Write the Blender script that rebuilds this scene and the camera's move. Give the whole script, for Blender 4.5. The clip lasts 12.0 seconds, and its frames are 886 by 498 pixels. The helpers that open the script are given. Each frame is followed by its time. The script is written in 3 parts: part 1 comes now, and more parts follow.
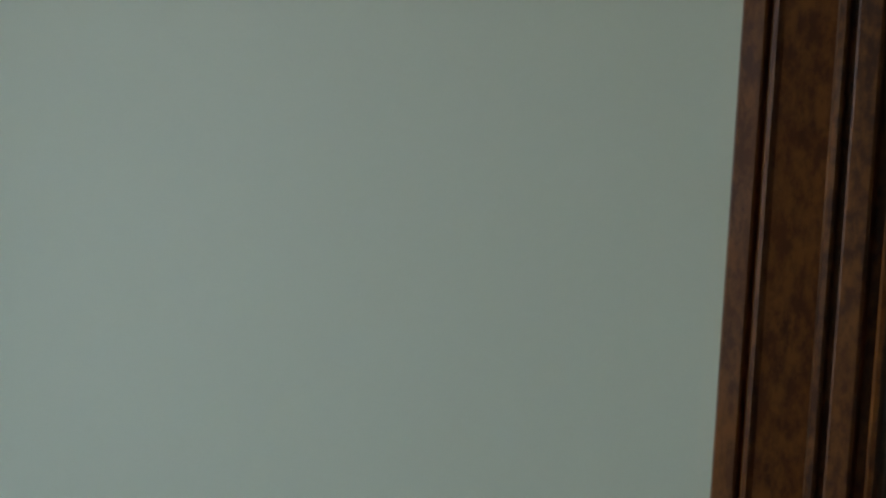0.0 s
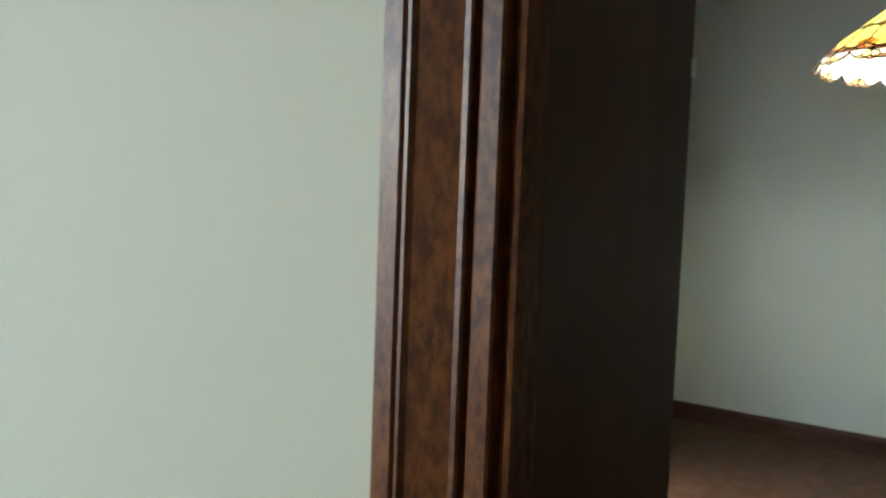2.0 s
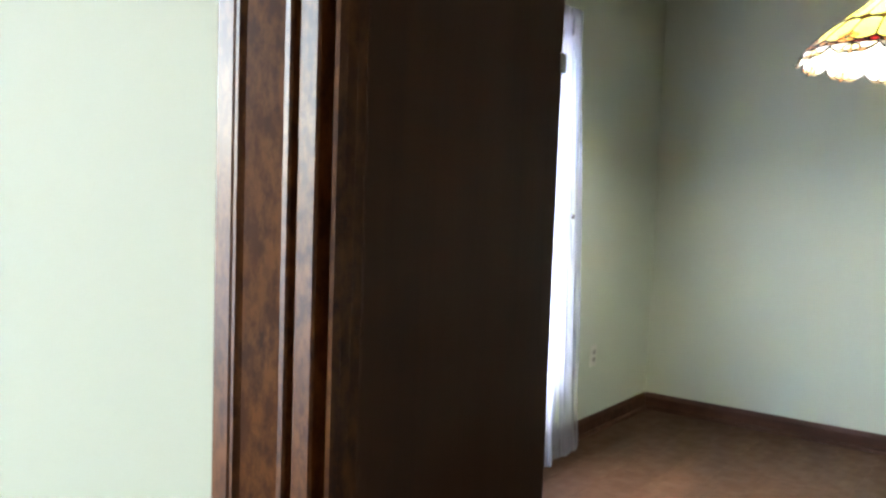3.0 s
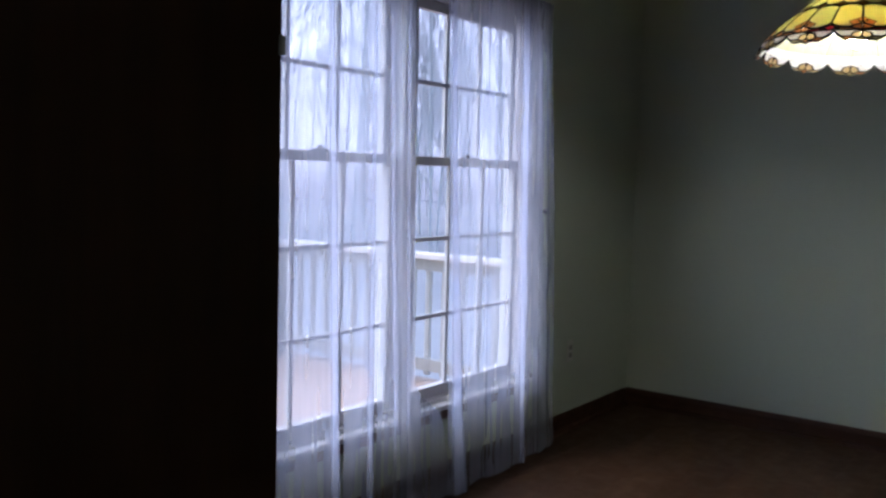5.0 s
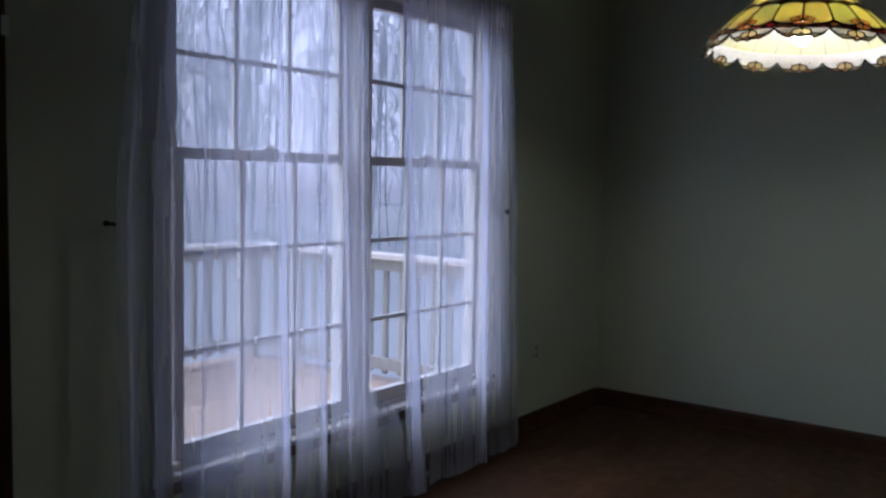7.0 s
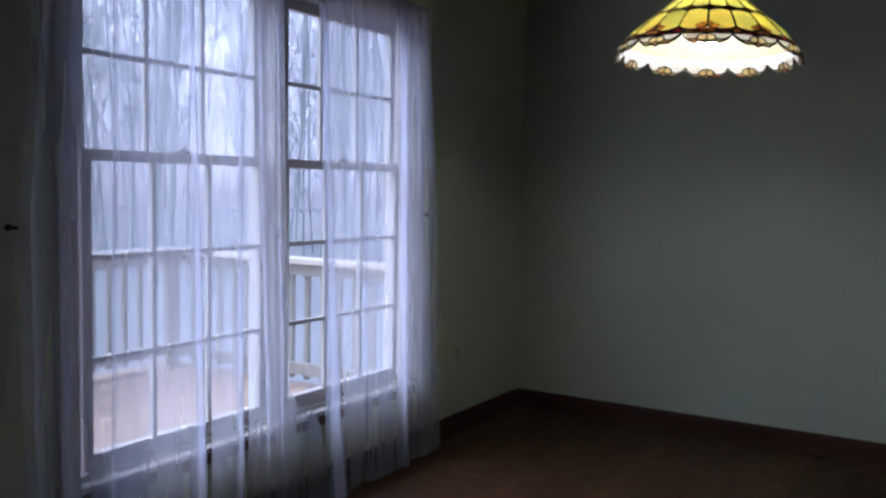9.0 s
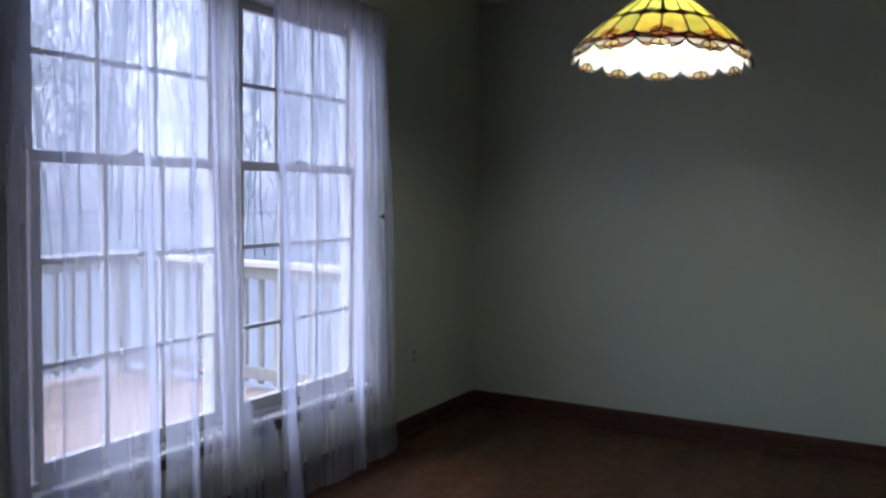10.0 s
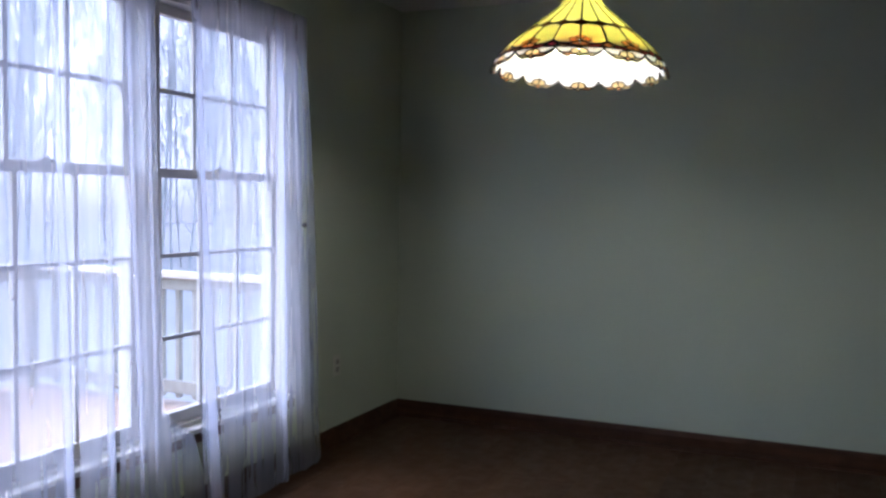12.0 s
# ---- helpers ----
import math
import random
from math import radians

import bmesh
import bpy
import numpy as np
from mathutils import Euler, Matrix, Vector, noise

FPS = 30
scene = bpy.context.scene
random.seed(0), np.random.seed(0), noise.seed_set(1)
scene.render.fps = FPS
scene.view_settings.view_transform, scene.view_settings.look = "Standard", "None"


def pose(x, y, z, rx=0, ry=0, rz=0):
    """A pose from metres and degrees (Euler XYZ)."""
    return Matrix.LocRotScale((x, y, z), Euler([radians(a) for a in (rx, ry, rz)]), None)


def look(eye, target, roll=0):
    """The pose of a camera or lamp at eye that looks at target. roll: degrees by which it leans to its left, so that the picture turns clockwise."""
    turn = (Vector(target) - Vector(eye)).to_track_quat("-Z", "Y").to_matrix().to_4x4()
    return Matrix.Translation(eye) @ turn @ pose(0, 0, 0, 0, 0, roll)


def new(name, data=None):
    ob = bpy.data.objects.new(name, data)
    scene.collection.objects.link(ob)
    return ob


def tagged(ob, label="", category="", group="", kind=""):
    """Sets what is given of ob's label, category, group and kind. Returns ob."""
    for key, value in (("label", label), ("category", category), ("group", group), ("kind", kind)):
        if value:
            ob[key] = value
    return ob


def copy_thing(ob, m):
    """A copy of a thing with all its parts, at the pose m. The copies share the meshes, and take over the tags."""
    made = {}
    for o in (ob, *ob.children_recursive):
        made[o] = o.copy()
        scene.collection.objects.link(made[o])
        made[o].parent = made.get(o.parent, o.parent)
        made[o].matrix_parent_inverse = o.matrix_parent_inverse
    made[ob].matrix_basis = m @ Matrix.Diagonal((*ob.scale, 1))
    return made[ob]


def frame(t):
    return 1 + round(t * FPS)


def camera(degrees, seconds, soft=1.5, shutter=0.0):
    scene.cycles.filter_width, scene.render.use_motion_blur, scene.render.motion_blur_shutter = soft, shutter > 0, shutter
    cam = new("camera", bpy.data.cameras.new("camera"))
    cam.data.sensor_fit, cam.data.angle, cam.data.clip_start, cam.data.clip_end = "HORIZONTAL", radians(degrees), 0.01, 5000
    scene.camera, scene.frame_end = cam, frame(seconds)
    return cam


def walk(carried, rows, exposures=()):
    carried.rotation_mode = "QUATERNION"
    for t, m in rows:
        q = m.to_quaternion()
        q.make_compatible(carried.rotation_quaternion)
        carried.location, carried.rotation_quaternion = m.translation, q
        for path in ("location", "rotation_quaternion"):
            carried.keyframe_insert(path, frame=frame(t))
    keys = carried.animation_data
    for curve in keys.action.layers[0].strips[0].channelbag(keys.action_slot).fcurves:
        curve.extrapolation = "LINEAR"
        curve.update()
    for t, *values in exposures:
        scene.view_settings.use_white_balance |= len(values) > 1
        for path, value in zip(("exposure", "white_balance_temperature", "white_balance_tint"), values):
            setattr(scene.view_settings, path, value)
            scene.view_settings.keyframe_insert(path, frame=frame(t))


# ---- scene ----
cam = camera(53.34, 12.0, soft=2.7)
PATH = [
    (0.0, pose(1.922, -5.231, 1.339, 86.64, -2.78, 37.32)),
    (0.5, pose(1.947, -5.189, 1.342, 86.07, -2.47, 36.49)),
    (1.0, pose(1.972, -5.149, 1.346, 85.99, -2.22, 35.76)),
    (1.5, pose(2.001, -5.116, 1.346, 85.91, -2.18, 35.85)),
    (2.0, pose(2.034, -5.080, 1.354, 85.70, -2.11, 35.97)),
    (2.5, pose(2.064, -5.052, 1.361, 85.58, -1.88, 36.06)),
    (3.0, pose(2.097, -5.028, 1.358, 85.36, -2.04, 36.24)),
    (3.5, pose(2.131, -5.006, 1.356, 85.18, -1.93, 36.34)),
    (5.5, pose(2.250, -4.886, 1.358, 85.14, -1.55, 36.62)),
    (6.0, pose(2.286, -4.865, 1.354, 85.22, -1.55, 36.66)),
    (6.5, pose(2.320, -4.841, 1.349, 85.30, -1.38, 36.63)),
    (8.5, pose(2.369, -4.809, 1.343, 85.64, -1.14, 32.81)),
    (9.0, pose(2.369, -4.809, 1.336, 85.83, -1.12, 31.35)),
    (9.5, pose(2.359, -4.809, 1.332, 85.99, -1.13, 29.96)),
    (10.0, pose(2.353, -4.816, 1.334, 86.04, -1.05, 28.26)),
    (10.5, pose(2.353, -4.817, 1.330, 86.13, -1.08, 26.96)),
    (11.0, pose(2.351, -4.820, 1.332, 86.21, -0.99, 25.77)),
    (11.5, pose(2.343, -4.818, 1.328, 86.63, -0.96, 24.21)),
    (12.0, pose(2.344, -4.819, 1.325, 86.77, -0.98, 23.13)),
]
EXPOSURES = [(0.0, 2.85, 6250, 8), (0.5, 2.95, 6300, 8), (1.0, 3.12, 6400, 9), (1.5, 3.48, 6600, 10), (2.0, 3.9, 6600, 10), (2.5, 4.35, 6600, 10),
             (3.0, 4.75, 6600, 10), (3.5, 4.9, 6600, 10), (3.7, 4.9, 6600, 10), (5.3, 1.75, 6150, 15), (6.5, 1.62, 6150, 15), (8.5, 1.82, 6150, 15),
             (9.5, 2.08, 6150, 15), (10.5, 2.32, 6150, 15), (12.0, 2.57, 6150, 15)]
walk(cam, PATH, EXPOSURES)

# ---------------------------------------------------------------- light
world = bpy.data.worlds.new("world")
scene.world = world
world.use_nodes = True
wn = world.node_tree
sky = wn.nodes.new("ShaderNodeTexSky")
sky.sky_type = "NISHITA"
sky.sun_disc = False
sky.sun_elevation = radians(54)
sky.sun_rotation = radians(247)
sky.air_density, sky.dust_density, sky.ozone_density = 1.0, 1.2, 1.0
wn.links.new(sky.outputs[0], wn.nodes["Background"].inputs[0])
wn.nodes["Background"].inputs[1].default_value = 0.15

sun_data = bpy.data.lights.new("sun", "SUN")
sun_data.energy, sun_data.angle, sun_data.color = 0.5, radians(50), (0.66, 0.78, 1.0)
sun = new("sun", sun_data)
sun.matrix_world = look((-14, -6, 21), (0, 0, 0))

# daylight of the hall's window, standing in its opening
hall_light_data = bpy.data.lights.new("hall_window_daylight", "AREA")
hall_light_data.shape, hall_light_data.size, hall_light_data.size_y = "RECTANGLE", 1.7, 1.4
hall_light_data.energy, hall_light_data.color = 0.92, (1.0, 0.99, 0.94)
hall_light = new("hall_window_daylight", hall_light_data)
hall_light.matrix_world = look((0.02, -6.45, 1.4), (2.0, -6.45, 1.4))


# ---------------------------------------------------------------- materials
def material(name, color, rough=0.5, metal=0.0, spec=0.5, coat=0.0):
    m = bpy.data.materials.new(name)
    m.use_nodes = True
    b = m.node_tree.nodes["Principled BSDF"]
    b.inputs["Base Color"].default_value = (*color, 1)
    b.inputs["Roughness"].default_value = rough
    b.inputs["Metallic"].default_value = metal
    b.inputs["Specular IOR Level"].default_value = spec
    b.inputs["Coat Weight"].default_value = coat
    b.inputs["Coat Roughness"].default_value = 0.12
    return m


def node(m, kind, **values):
    n = m.node_tree.nodes.new(kind)
    for k, v in values.items():
        n.inputs[k].default_value = v
    return n


def join(m, a, b):
    m.node_tree.links.new(a, b)


def ramp(m, source, stops):
    r = m.node_tree.nodes.new("ShaderNodeValToRGB")
    e = r.color_ramp.elements
    while len(e) < len(stops):
        e.new(0.5)
    for k, (p, c) in zip(e, stops):
        k.position, k.color = p, (*c, 1)
    join(m, source, r.inputs[0])
    return r.outputs[0]


def coords(m, scale=(1, 1, 1), space="Object"):
    t = m.node_tree.nodes.new("ShaderNodeTexCoord")
    p = m.node_tree.nodes.new("ShaderNodeMapping")
    p.inputs["Scale"].default_value = scale
    join(m, t.outputs[space], p.inputs[0])
    return p.outputs[0]


def noise_tex(m, vec, scale, detail=4, rough=0.55):
    n = node(m, "ShaderNodeTexNoise", Scale=scale, Detail=detail, Roughness=rough)
    join(m, vec, n.inputs["Vector"])
    return n.outputs["Fac"]


def mix(m, fac, a, b, blend="MIX"):
    n = m.node_tree.nodes.new("ShaderNodeMix")
    n.data_type, n.blend_type = "RGBA", blend
    for sock, v in ((n.inputs[0], fac), (n.inputs[6], a), (n.inputs[7], b)):
        if hasattr(v, "links"):
            join(m, v, sock)
        else:
            sock.default_value = v if not isinstance(v, tuple) else (*v, 1)
    return n.outputs[2]


def bump(m, height, strength, distance):
    n = node(m, "ShaderNodeBump", Strength=strength, Distance=distance)
    join(m, height, n.inputs["Height"])
    join(m, n.outputs[0], m.node_tree.nodes["Principled BSDF"].inputs["Normal"])


def bsdf(m):
    return m.node_tree.nodes["Principled BSDF"]


def wall_paint(name, a, b):
    m = material(name, a, 0.62, spec=0.35)
    v = coords(m)
    col = ramp(m, noise_tex(m, v, 0.9, 3), [(0.3, a), (0.7, b)])
    fine = noise_tex(m, v, 140, 3)
    join(m, col, bsdf(m).inputs["Base Color"])
    bump(m, fine, 0.12, 0.002)
    return m


def wood(name, dark, mid, light, axis, rough, coat, grain=1.0, mottle=0.0, spec=0.5):
    m = material(name, mid, rough, coat=coat, spec=spec)
    sc = [26.0 * grain] * 3
    sc[axis] = 1.6 * grain
    v = coords(m, tuple(sc))
    info = m.node_tree.nodes.new("ShaderNodeObjectInfo")
    add = m.node_tree.nodes.new("ShaderNodeVectorMath")
    add.operation = "MULTIPLY_ADD"
    join(m, info.outputs["Random"], add.inputs[0])
    add.inputs[1].default_value = (37, 91, 53)
    join(m, v, add.inputs[2])
    g = noise_tex(m, add.outputs[0], 1.0, 6, 0.65)
    col = ramp(m, g, [(0.25, dark), (0.5, mid), (0.78, light)])
    v2 = coords(m, (1, 1, 1))
    blot = noise_tex(m, v2, 9.0, 4, 0.6)
    col = mix(m, ramp(m, blot, [(0.35, (0, 0, 0)), (0.75, (0.6, 0.6, 0.6))]), col, dark)
    if mottle:
        sp = noise_tex(m, coords(m, (1, 1, 0.45)), mottle, 5, 0.7)
        col = mix(m, ramp(m, sp, [(0.42, (0.0, 0.0, 0.0)), (0.62, (0.8, 0.8, 0.8))]), col, light)
    tone = ramp(m, info.outputs["Random"], [(0.0, (0.80, 0.78, 0.76)), (1.0, (1.0, 1.0, 1.0))])
    col = mix(m, 1.0, col, tone, "MULTIPLY")
    join(m, col, bsdf(m).inputs["Base Color"])
    rr = ramp(m, blot, [(0.2, (rough * 0.8,) * 3), (0.8, (min(1, rough * 1.35),) * 3)])
    join(m, rr, bsdf(m).inputs["Roughness"])
    bump(m, g, 0.18, 0.0015)
    return m


WALL = wall_paint("sage_wall_paint", (0.497, 0.530, 0.404), (0.520, 0.554, 0.426))
CEIL = wall_paint("ceiling_paint", (0.72, 0.70, 0.65), (0.76, 0.74, 0.69))
TRIM_WHITE = wall_paint("white_window_paint", (0.60, 0.57, 0.57), (0.66, 0.63, 0.62))
CASING = wood("dark_stained_trim", (0.022, 0.0070, 0.0021), (0.094, 0.028, 0.0068), (0.215, 0.078, 0.0180), 2, 0.33, 0.0, 1.0, 130.0, 0.36)
JAMB = wood("dark_stained_jamb", (0.058, 0.023, 0.009), (0.096, 0.040, 0.016), (0.130, 0.056, 0.023), 2, 0.36, 0.0, 1.0, 0.0, 0.3)
WINWOOD = wood("stained_window_trim", (0.06, 0.026, 0.016), (0.13, 0.062, 0.040), (0.20, 0.100, 0.066), 2, 0.42, 0.1)
BASE_Y = wood("stained_baseboard_wood", (0.034, 0.013, 0.006), (0.074, 0.028, 0.012), (0.115, 0.046, 0.020), 0, 0.5, 0.0, 1.0, 0.0, 0.25)
FLOORWOOD = wood("brown_floor_wood", (0.054, 0.024, 0.010), (0.083, 0.038, 0.017), (0.113, 0.055, 0.026), 1, 0.5, 0.0, 0.8, 0.0, 0.25)
DECK = wood("weathered_deck_wood", (0.36, 0.245, 0.19), (0.50, 0.355, 0.285), (0.60, 0.45, 0.37), 1, 0.7, 0.0)
# lighter than the other rails: skylight on the cap is put into its colour
CAPWOOD = wood("skylit_cap_rail_wood", (0.52, 0.44, 0.41), (0.66, 0.57, 0.54), (0.74, 0.66, 0.62), 0, 0.6, 0.0)
RAILWOOD = wood("weathered_rail_wood", (0.34, 0.31, 0.29), (0.43, 0.40, 0.38), (0.50, 0.47, 0.45), 2, 0.7, 0.0)
BRONZE = material("dark_bronze", (0.045, 0.032, 0.024), 0.42, 0.9)
NICKEL = material("worn_nickel", (0.78, 0.78, 0.76), 0.45, 0.6)
PLASTIC = material("ivory_outlet_plastic", (0.58, 0.57, 0.47), 0.4)
BROWN_PLASTIC = material("beige_socket_plastic", (0.33, 0.31, 0.25), 0.45)
SLOT = material("dark_slots", (0.03, 0.03, 0.03), 0.6)
LEAD = material("leaded_came", (0.030, 0.022, 0.016), 0.5, 0.6)


def bark_material():
    m = material("haze_paled_bark", (0.16, 0.14, 0.125), 0.9)
    v = coords(m, (6, 6, 1.2))
    g = noise_tex(m, v, 4.0, 5)
    # haze over the distant trees is put into the bark as a paler grey
    join(m, ramp(m, g, [(0.3, (0.32, 0.31, 0.32)), (0.7, (0.46, 0.45, 0.46))]), bsdf(m).inputs["Base Color"])
    bump(m, g, 0.6, 0.02)
    return m


BARK = bark_material()


def ground_material():
    m = material("faded_winter_grass", (0.4, 0.4, 0.36), 0.95)
    v = coords(m)
    g = noise_tex(m, v, 0.35, 6, 0.7)
    join(m, ramp(m, g, [(0.3, (0.23, 0.22, 0.23)), (0.7, (0.30, 0.29, 0.30))]), bsdf(m).inputs["Base Color"])
    return m


GROUND = ground_material()


def haze_material():
    """Fog behind the woods, its daylight put in as emission that grows with height."""
    m = material("glowing_fog", (0.02, 0.02, 0.02), 1.0, spec=0.0)
    v = coords(m, (1, 1, 0.6))
    g = noise_tex(m, v, 0.035, 4, 0.6)
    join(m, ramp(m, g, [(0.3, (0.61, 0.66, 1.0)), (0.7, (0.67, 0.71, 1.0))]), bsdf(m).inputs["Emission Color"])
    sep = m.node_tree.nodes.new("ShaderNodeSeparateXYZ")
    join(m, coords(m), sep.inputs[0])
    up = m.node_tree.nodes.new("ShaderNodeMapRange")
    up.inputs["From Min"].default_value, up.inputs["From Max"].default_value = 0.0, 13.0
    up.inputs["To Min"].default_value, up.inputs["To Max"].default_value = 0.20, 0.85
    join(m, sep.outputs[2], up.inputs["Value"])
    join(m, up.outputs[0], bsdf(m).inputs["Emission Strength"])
    return m


HAZE = haze_material()


def sheer_material():
    m = bpy.data.materials.new("white_sheer_voile")
    m.use_nodes = True
    t = m.node_tree
    t.nodes.remove(t.nodes["Principled BSDF"])
    clear = t.nodes.new("ShaderNodeBsdfTransparent")
    clear.inputs[0].default_value = (1, 1, 1, 1)
    through_cloth = t.nodes.new("ShaderNodeBsdfTranslucent")
    through_cloth.inputs[0].default_value = (0.85, 0.87, 1.0, 1)
    face = t.nodes.new("ShaderNodeBsdfDiffuse")
    face.inputs[0].default_value = (0.82, 0.84, 0.97, 1)
    cloth = t.nodes.new("ShaderNodeMixShader")
    cloth.inputs[0].default_value = 0.28
    whole = t.nodes.new("ShaderNodeMixShader")
    weave = t.nodes.new("ShaderNodeTexNoise")
    weave.inputs["Scale"].default_value = 14
    tc = t.nodes.new("ShaderNodeTexCoord")
    mp = t.nodes.new("ShaderNodeMapping")
    mp.inputs["Scale"].default_value = (1, 1.5, 0.12)
    t.links.new(tc.outputs["Object"], mp.inputs[0])
    t.links.new(mp.outputs[0], weave.inputs["Vector"])
    r = t.nodes.new("ShaderNodeMapRange")
    r.inputs["To Min"].default_value, r.inputs["To Max"].default_value = 0.245, 0.345
    r.inputs["From Min"].default_value, r.inputs["From Max"].default_value = 0.3, 0.7
    t.links.new(weave.outputs["Fac"], r.inputs["Value"])
    t.links.new(r.outputs[0], whole.inputs[0])
    t.links.new(through_cloth.outputs[0], cloth.inputs[1])
    t.links.new(face.outputs[0], cloth.inputs[2])
    t.links.new(clear.outputs[0], whole.inputs[1])
    t.links.new(cloth.outputs[0], whole.inputs[2])
    t.links.new(whole.outputs[0], t.nodes["Material Output"].inputs[0])
    return m


SHEER = sheer_material()


def pane_material():
    m = bpy.data.materials.new("window_glass")
    m.use_nodes = True
    t = m.node_tree
    t.nodes.remove(t.nodes["Principled BSDF"])
    clear = t.nodes.new("ShaderNodeBsdfTransparent")
    clear.inputs[0].default_value = (0.95, 0.97, 0.97, 1)
    gloss = t.nodes.new("ShaderNodeBsdfGlossy")
    gloss.inputs["Roughness"].default_value = 0.02
    lw = t.nodes.new("ShaderNodeLayerWeight")
    lw.inputs[0].default_value = 0.5
    p = t.nodes.new("ShaderNodeMath")
    p.operation = "POWER"
    p.inputs[1].default_value = 4.0
    t.links.new(lw.outputs["Facing"], p.inputs[0])
    f = t.nodes.new("ShaderNodeMath")
    f.operation = "MULTIPLY_ADD"
    f.inputs[1].default_value, f.inputs[2].default_value = 0.4, 0.02
    t.links.new(p.outputs[0], f.inputs[0])
    s = t.nodes.new("ShaderNodeMixShader")
    t.links.new(f.outputs[0], s.inputs[0])
    t.links.new(clear.outputs[0], s.inputs[1])
    t.links.new(gloss.outputs[0], s.inputs[2])
    t.links.new(s.outputs[0], t.nodes["Material Output"].inputs[0])
    return m


PANE = pane_material()


def art_glass(name, color, face_color, share=0.5, low=None):
    """Opalescent leaded glass that passes the bulb's light, streaked."""
    m = bpy.data.materials.new(name)
    m.use_nodes = True
    t = m.node_tree
    b = t.nodes["Principled BSDF"]
    b.inputs["Roughness"].default_value = 0.18
    tc = t.nodes.new("ShaderNodeTexCoord")
    n = t.nodes.new("ShaderNodeTexNoise")
    n.inputs["Scale"].default_value, n.inputs["Detail"].default_value = 22, 3
    t.links.new(tc.outputs["Object"], n.inputs["Vector"])
    info = t.nodes.new("ShaderNodeObjectInfo")
    k = t.nodes.new("ShaderNodeMath")
    k.operation = "MULTIPLY_ADD"
    k.inputs[1].default_value = 0.5
    t.links.new(info.outputs["Random"], k.inputs[0])
    t.links.new(n.outputs["Fac"], k.inputs[2])
    r = t.nodes.new("ShaderNodeValToRGB")
    r.color_ramp.elements[0].position, r.color_ramp.elements[1].position = 0.35, 1.05
    r.color_ramp.elements[0].color = (*(low or [c * 0.72 for c in color]), 1)
    r.color_ramp.elements[1].color = (*color, 1)
    t.links.new(k.outputs[0], r.inputs[0])
    b.inputs["Base Color"].default_value = (*face_color, 1)
    tr = t.nodes.new("ShaderNodeBsdfTranslucent")
    t.links.new(r.outputs[0], tr.inputs[0])
    s = t.nodes.new("ShaderNodeMixShader")
    s.inputs[0].default_value = share
    t.links.new(b.outputs[0], s.inputs[1])
    t.links.new(tr.outputs[0], s.inputs[2])
    t.links.new(s.outputs[0], t.nodes["Material Output"].inputs[0])
    return m


YELLOW_GLASS = art_glass("amber_yellow_glass", (0.93, 0.80, 0.27), (0.92, 0.88, 0.68), 0.5, (0.62, 0.66, 0.27))
AMBER_GLASS = art_glass("pale_amber_glass", (1.0, 0.86, 0.50), (0.66, 0.45, 0.17), 0.72)
ORANGE_GLASS = art_glass("orange_glass", (1.0, 0.52, 0.24), (0.80, 0.34, 0.14), 0.82)
RED_GLASS = art_glass("red_glass", (1.0, 0.13, 0.18), (0.55, 0.07, 0.08), 0.85)
BROWN_GLASS = art_glass("brown_glass", (0.20, 0.085, 0.03), (0.2, 0.1, 0.05))
CREAM_GLASS = art_glass("cream_opal_glass", (0.96, 0.93, 0.84), (0.94, 0.93, 0.90), 0.62)


def frosted_material():
    m = bpy.data.materials.new("clear_rippled_glass")
    m.use_nodes = True
    t = m.node_tree
    t.nodes.remove(t.nodes["Principled BSDF"])
    a, c, s = (t.nodes.new("ShaderNodeBsdf" + k) if k else t.nodes.new("ShaderNodeMixShader") for k in ("Diffuse", "Translucent", ""))
    a.inputs[0].default_value = (0.90, 0.88, 0.82, 1)
    c.inputs[0].default_value = (0.92, 0.88, 0.80, 1)
    s.inputs[0].default_value = 0.52
    t.links.new(a.outputs[0], s.inputs[1])
    t.links.new(c.outputs[0], s.inputs[2])
    t.links.new(s.outputs[0], t.nodes["Material Output"].inputs[0])
    return m


FROSTED = frosted_material()

BULB = bpy.data.materials.new("lit_bulb")
BULB.use_nodes = True
bsdf(BULB).inputs["Emission Color"].default_value = (0.96, 0.98, 0.96, 1)
bsdf(BULB).inputs["Emission Strength"].default_value = 36.0


# ---------------------------------------------------------------- mesh helpers
def part(name, bm, mat, parent=None, label="", smooth=False):
    """Links a bmesh as one mesh object, under a thing where one is given."""
    me = bpy.data.meshes.new(name)
    bmesh.ops.recalc_face_normals(bm, faces=bm.faces)
    bm.to_mesh(me)
    bm.free()
    me.materials.append(mat)
    if smooth:
        for p in me.polygons:
            p.use_smooth = True
    ob = new(name, me)
    if parent:
        ob.parent = parent
    if label:
        tagged(ob, label)
    return ob


def thing(name, label, category, kind="", group="", at=(0, 0, 0)):
    ob = new(name)
    ob.location = at
    ob.empty_display_size = 0.1
    return tagged(ob, label, category, group, kind)


def add_box(bm, lo, hi, bevel=0.0):
    c = [(a + b) / 2 for a, b in zip(lo, hi)]
    s = [b - a for a, b in zip(lo, hi)]
    r = bmesh.ops.create_cube(bm, size=1, matrix=Matrix.Translation(c) @ Matrix.Diagonal((*s, 1)))
    if bevel:
        edges = {e for v in r["verts"] for e in v.link_edges}
        bmesh.ops.bevel(bm, geom=list(edges), offset=bevel, segments=2, affect="EDGES", profile=0.6)
    return bm


def box(lo, hi, bevel=0.0):
    return add_box(bmesh.new(), lo, hi, bevel)


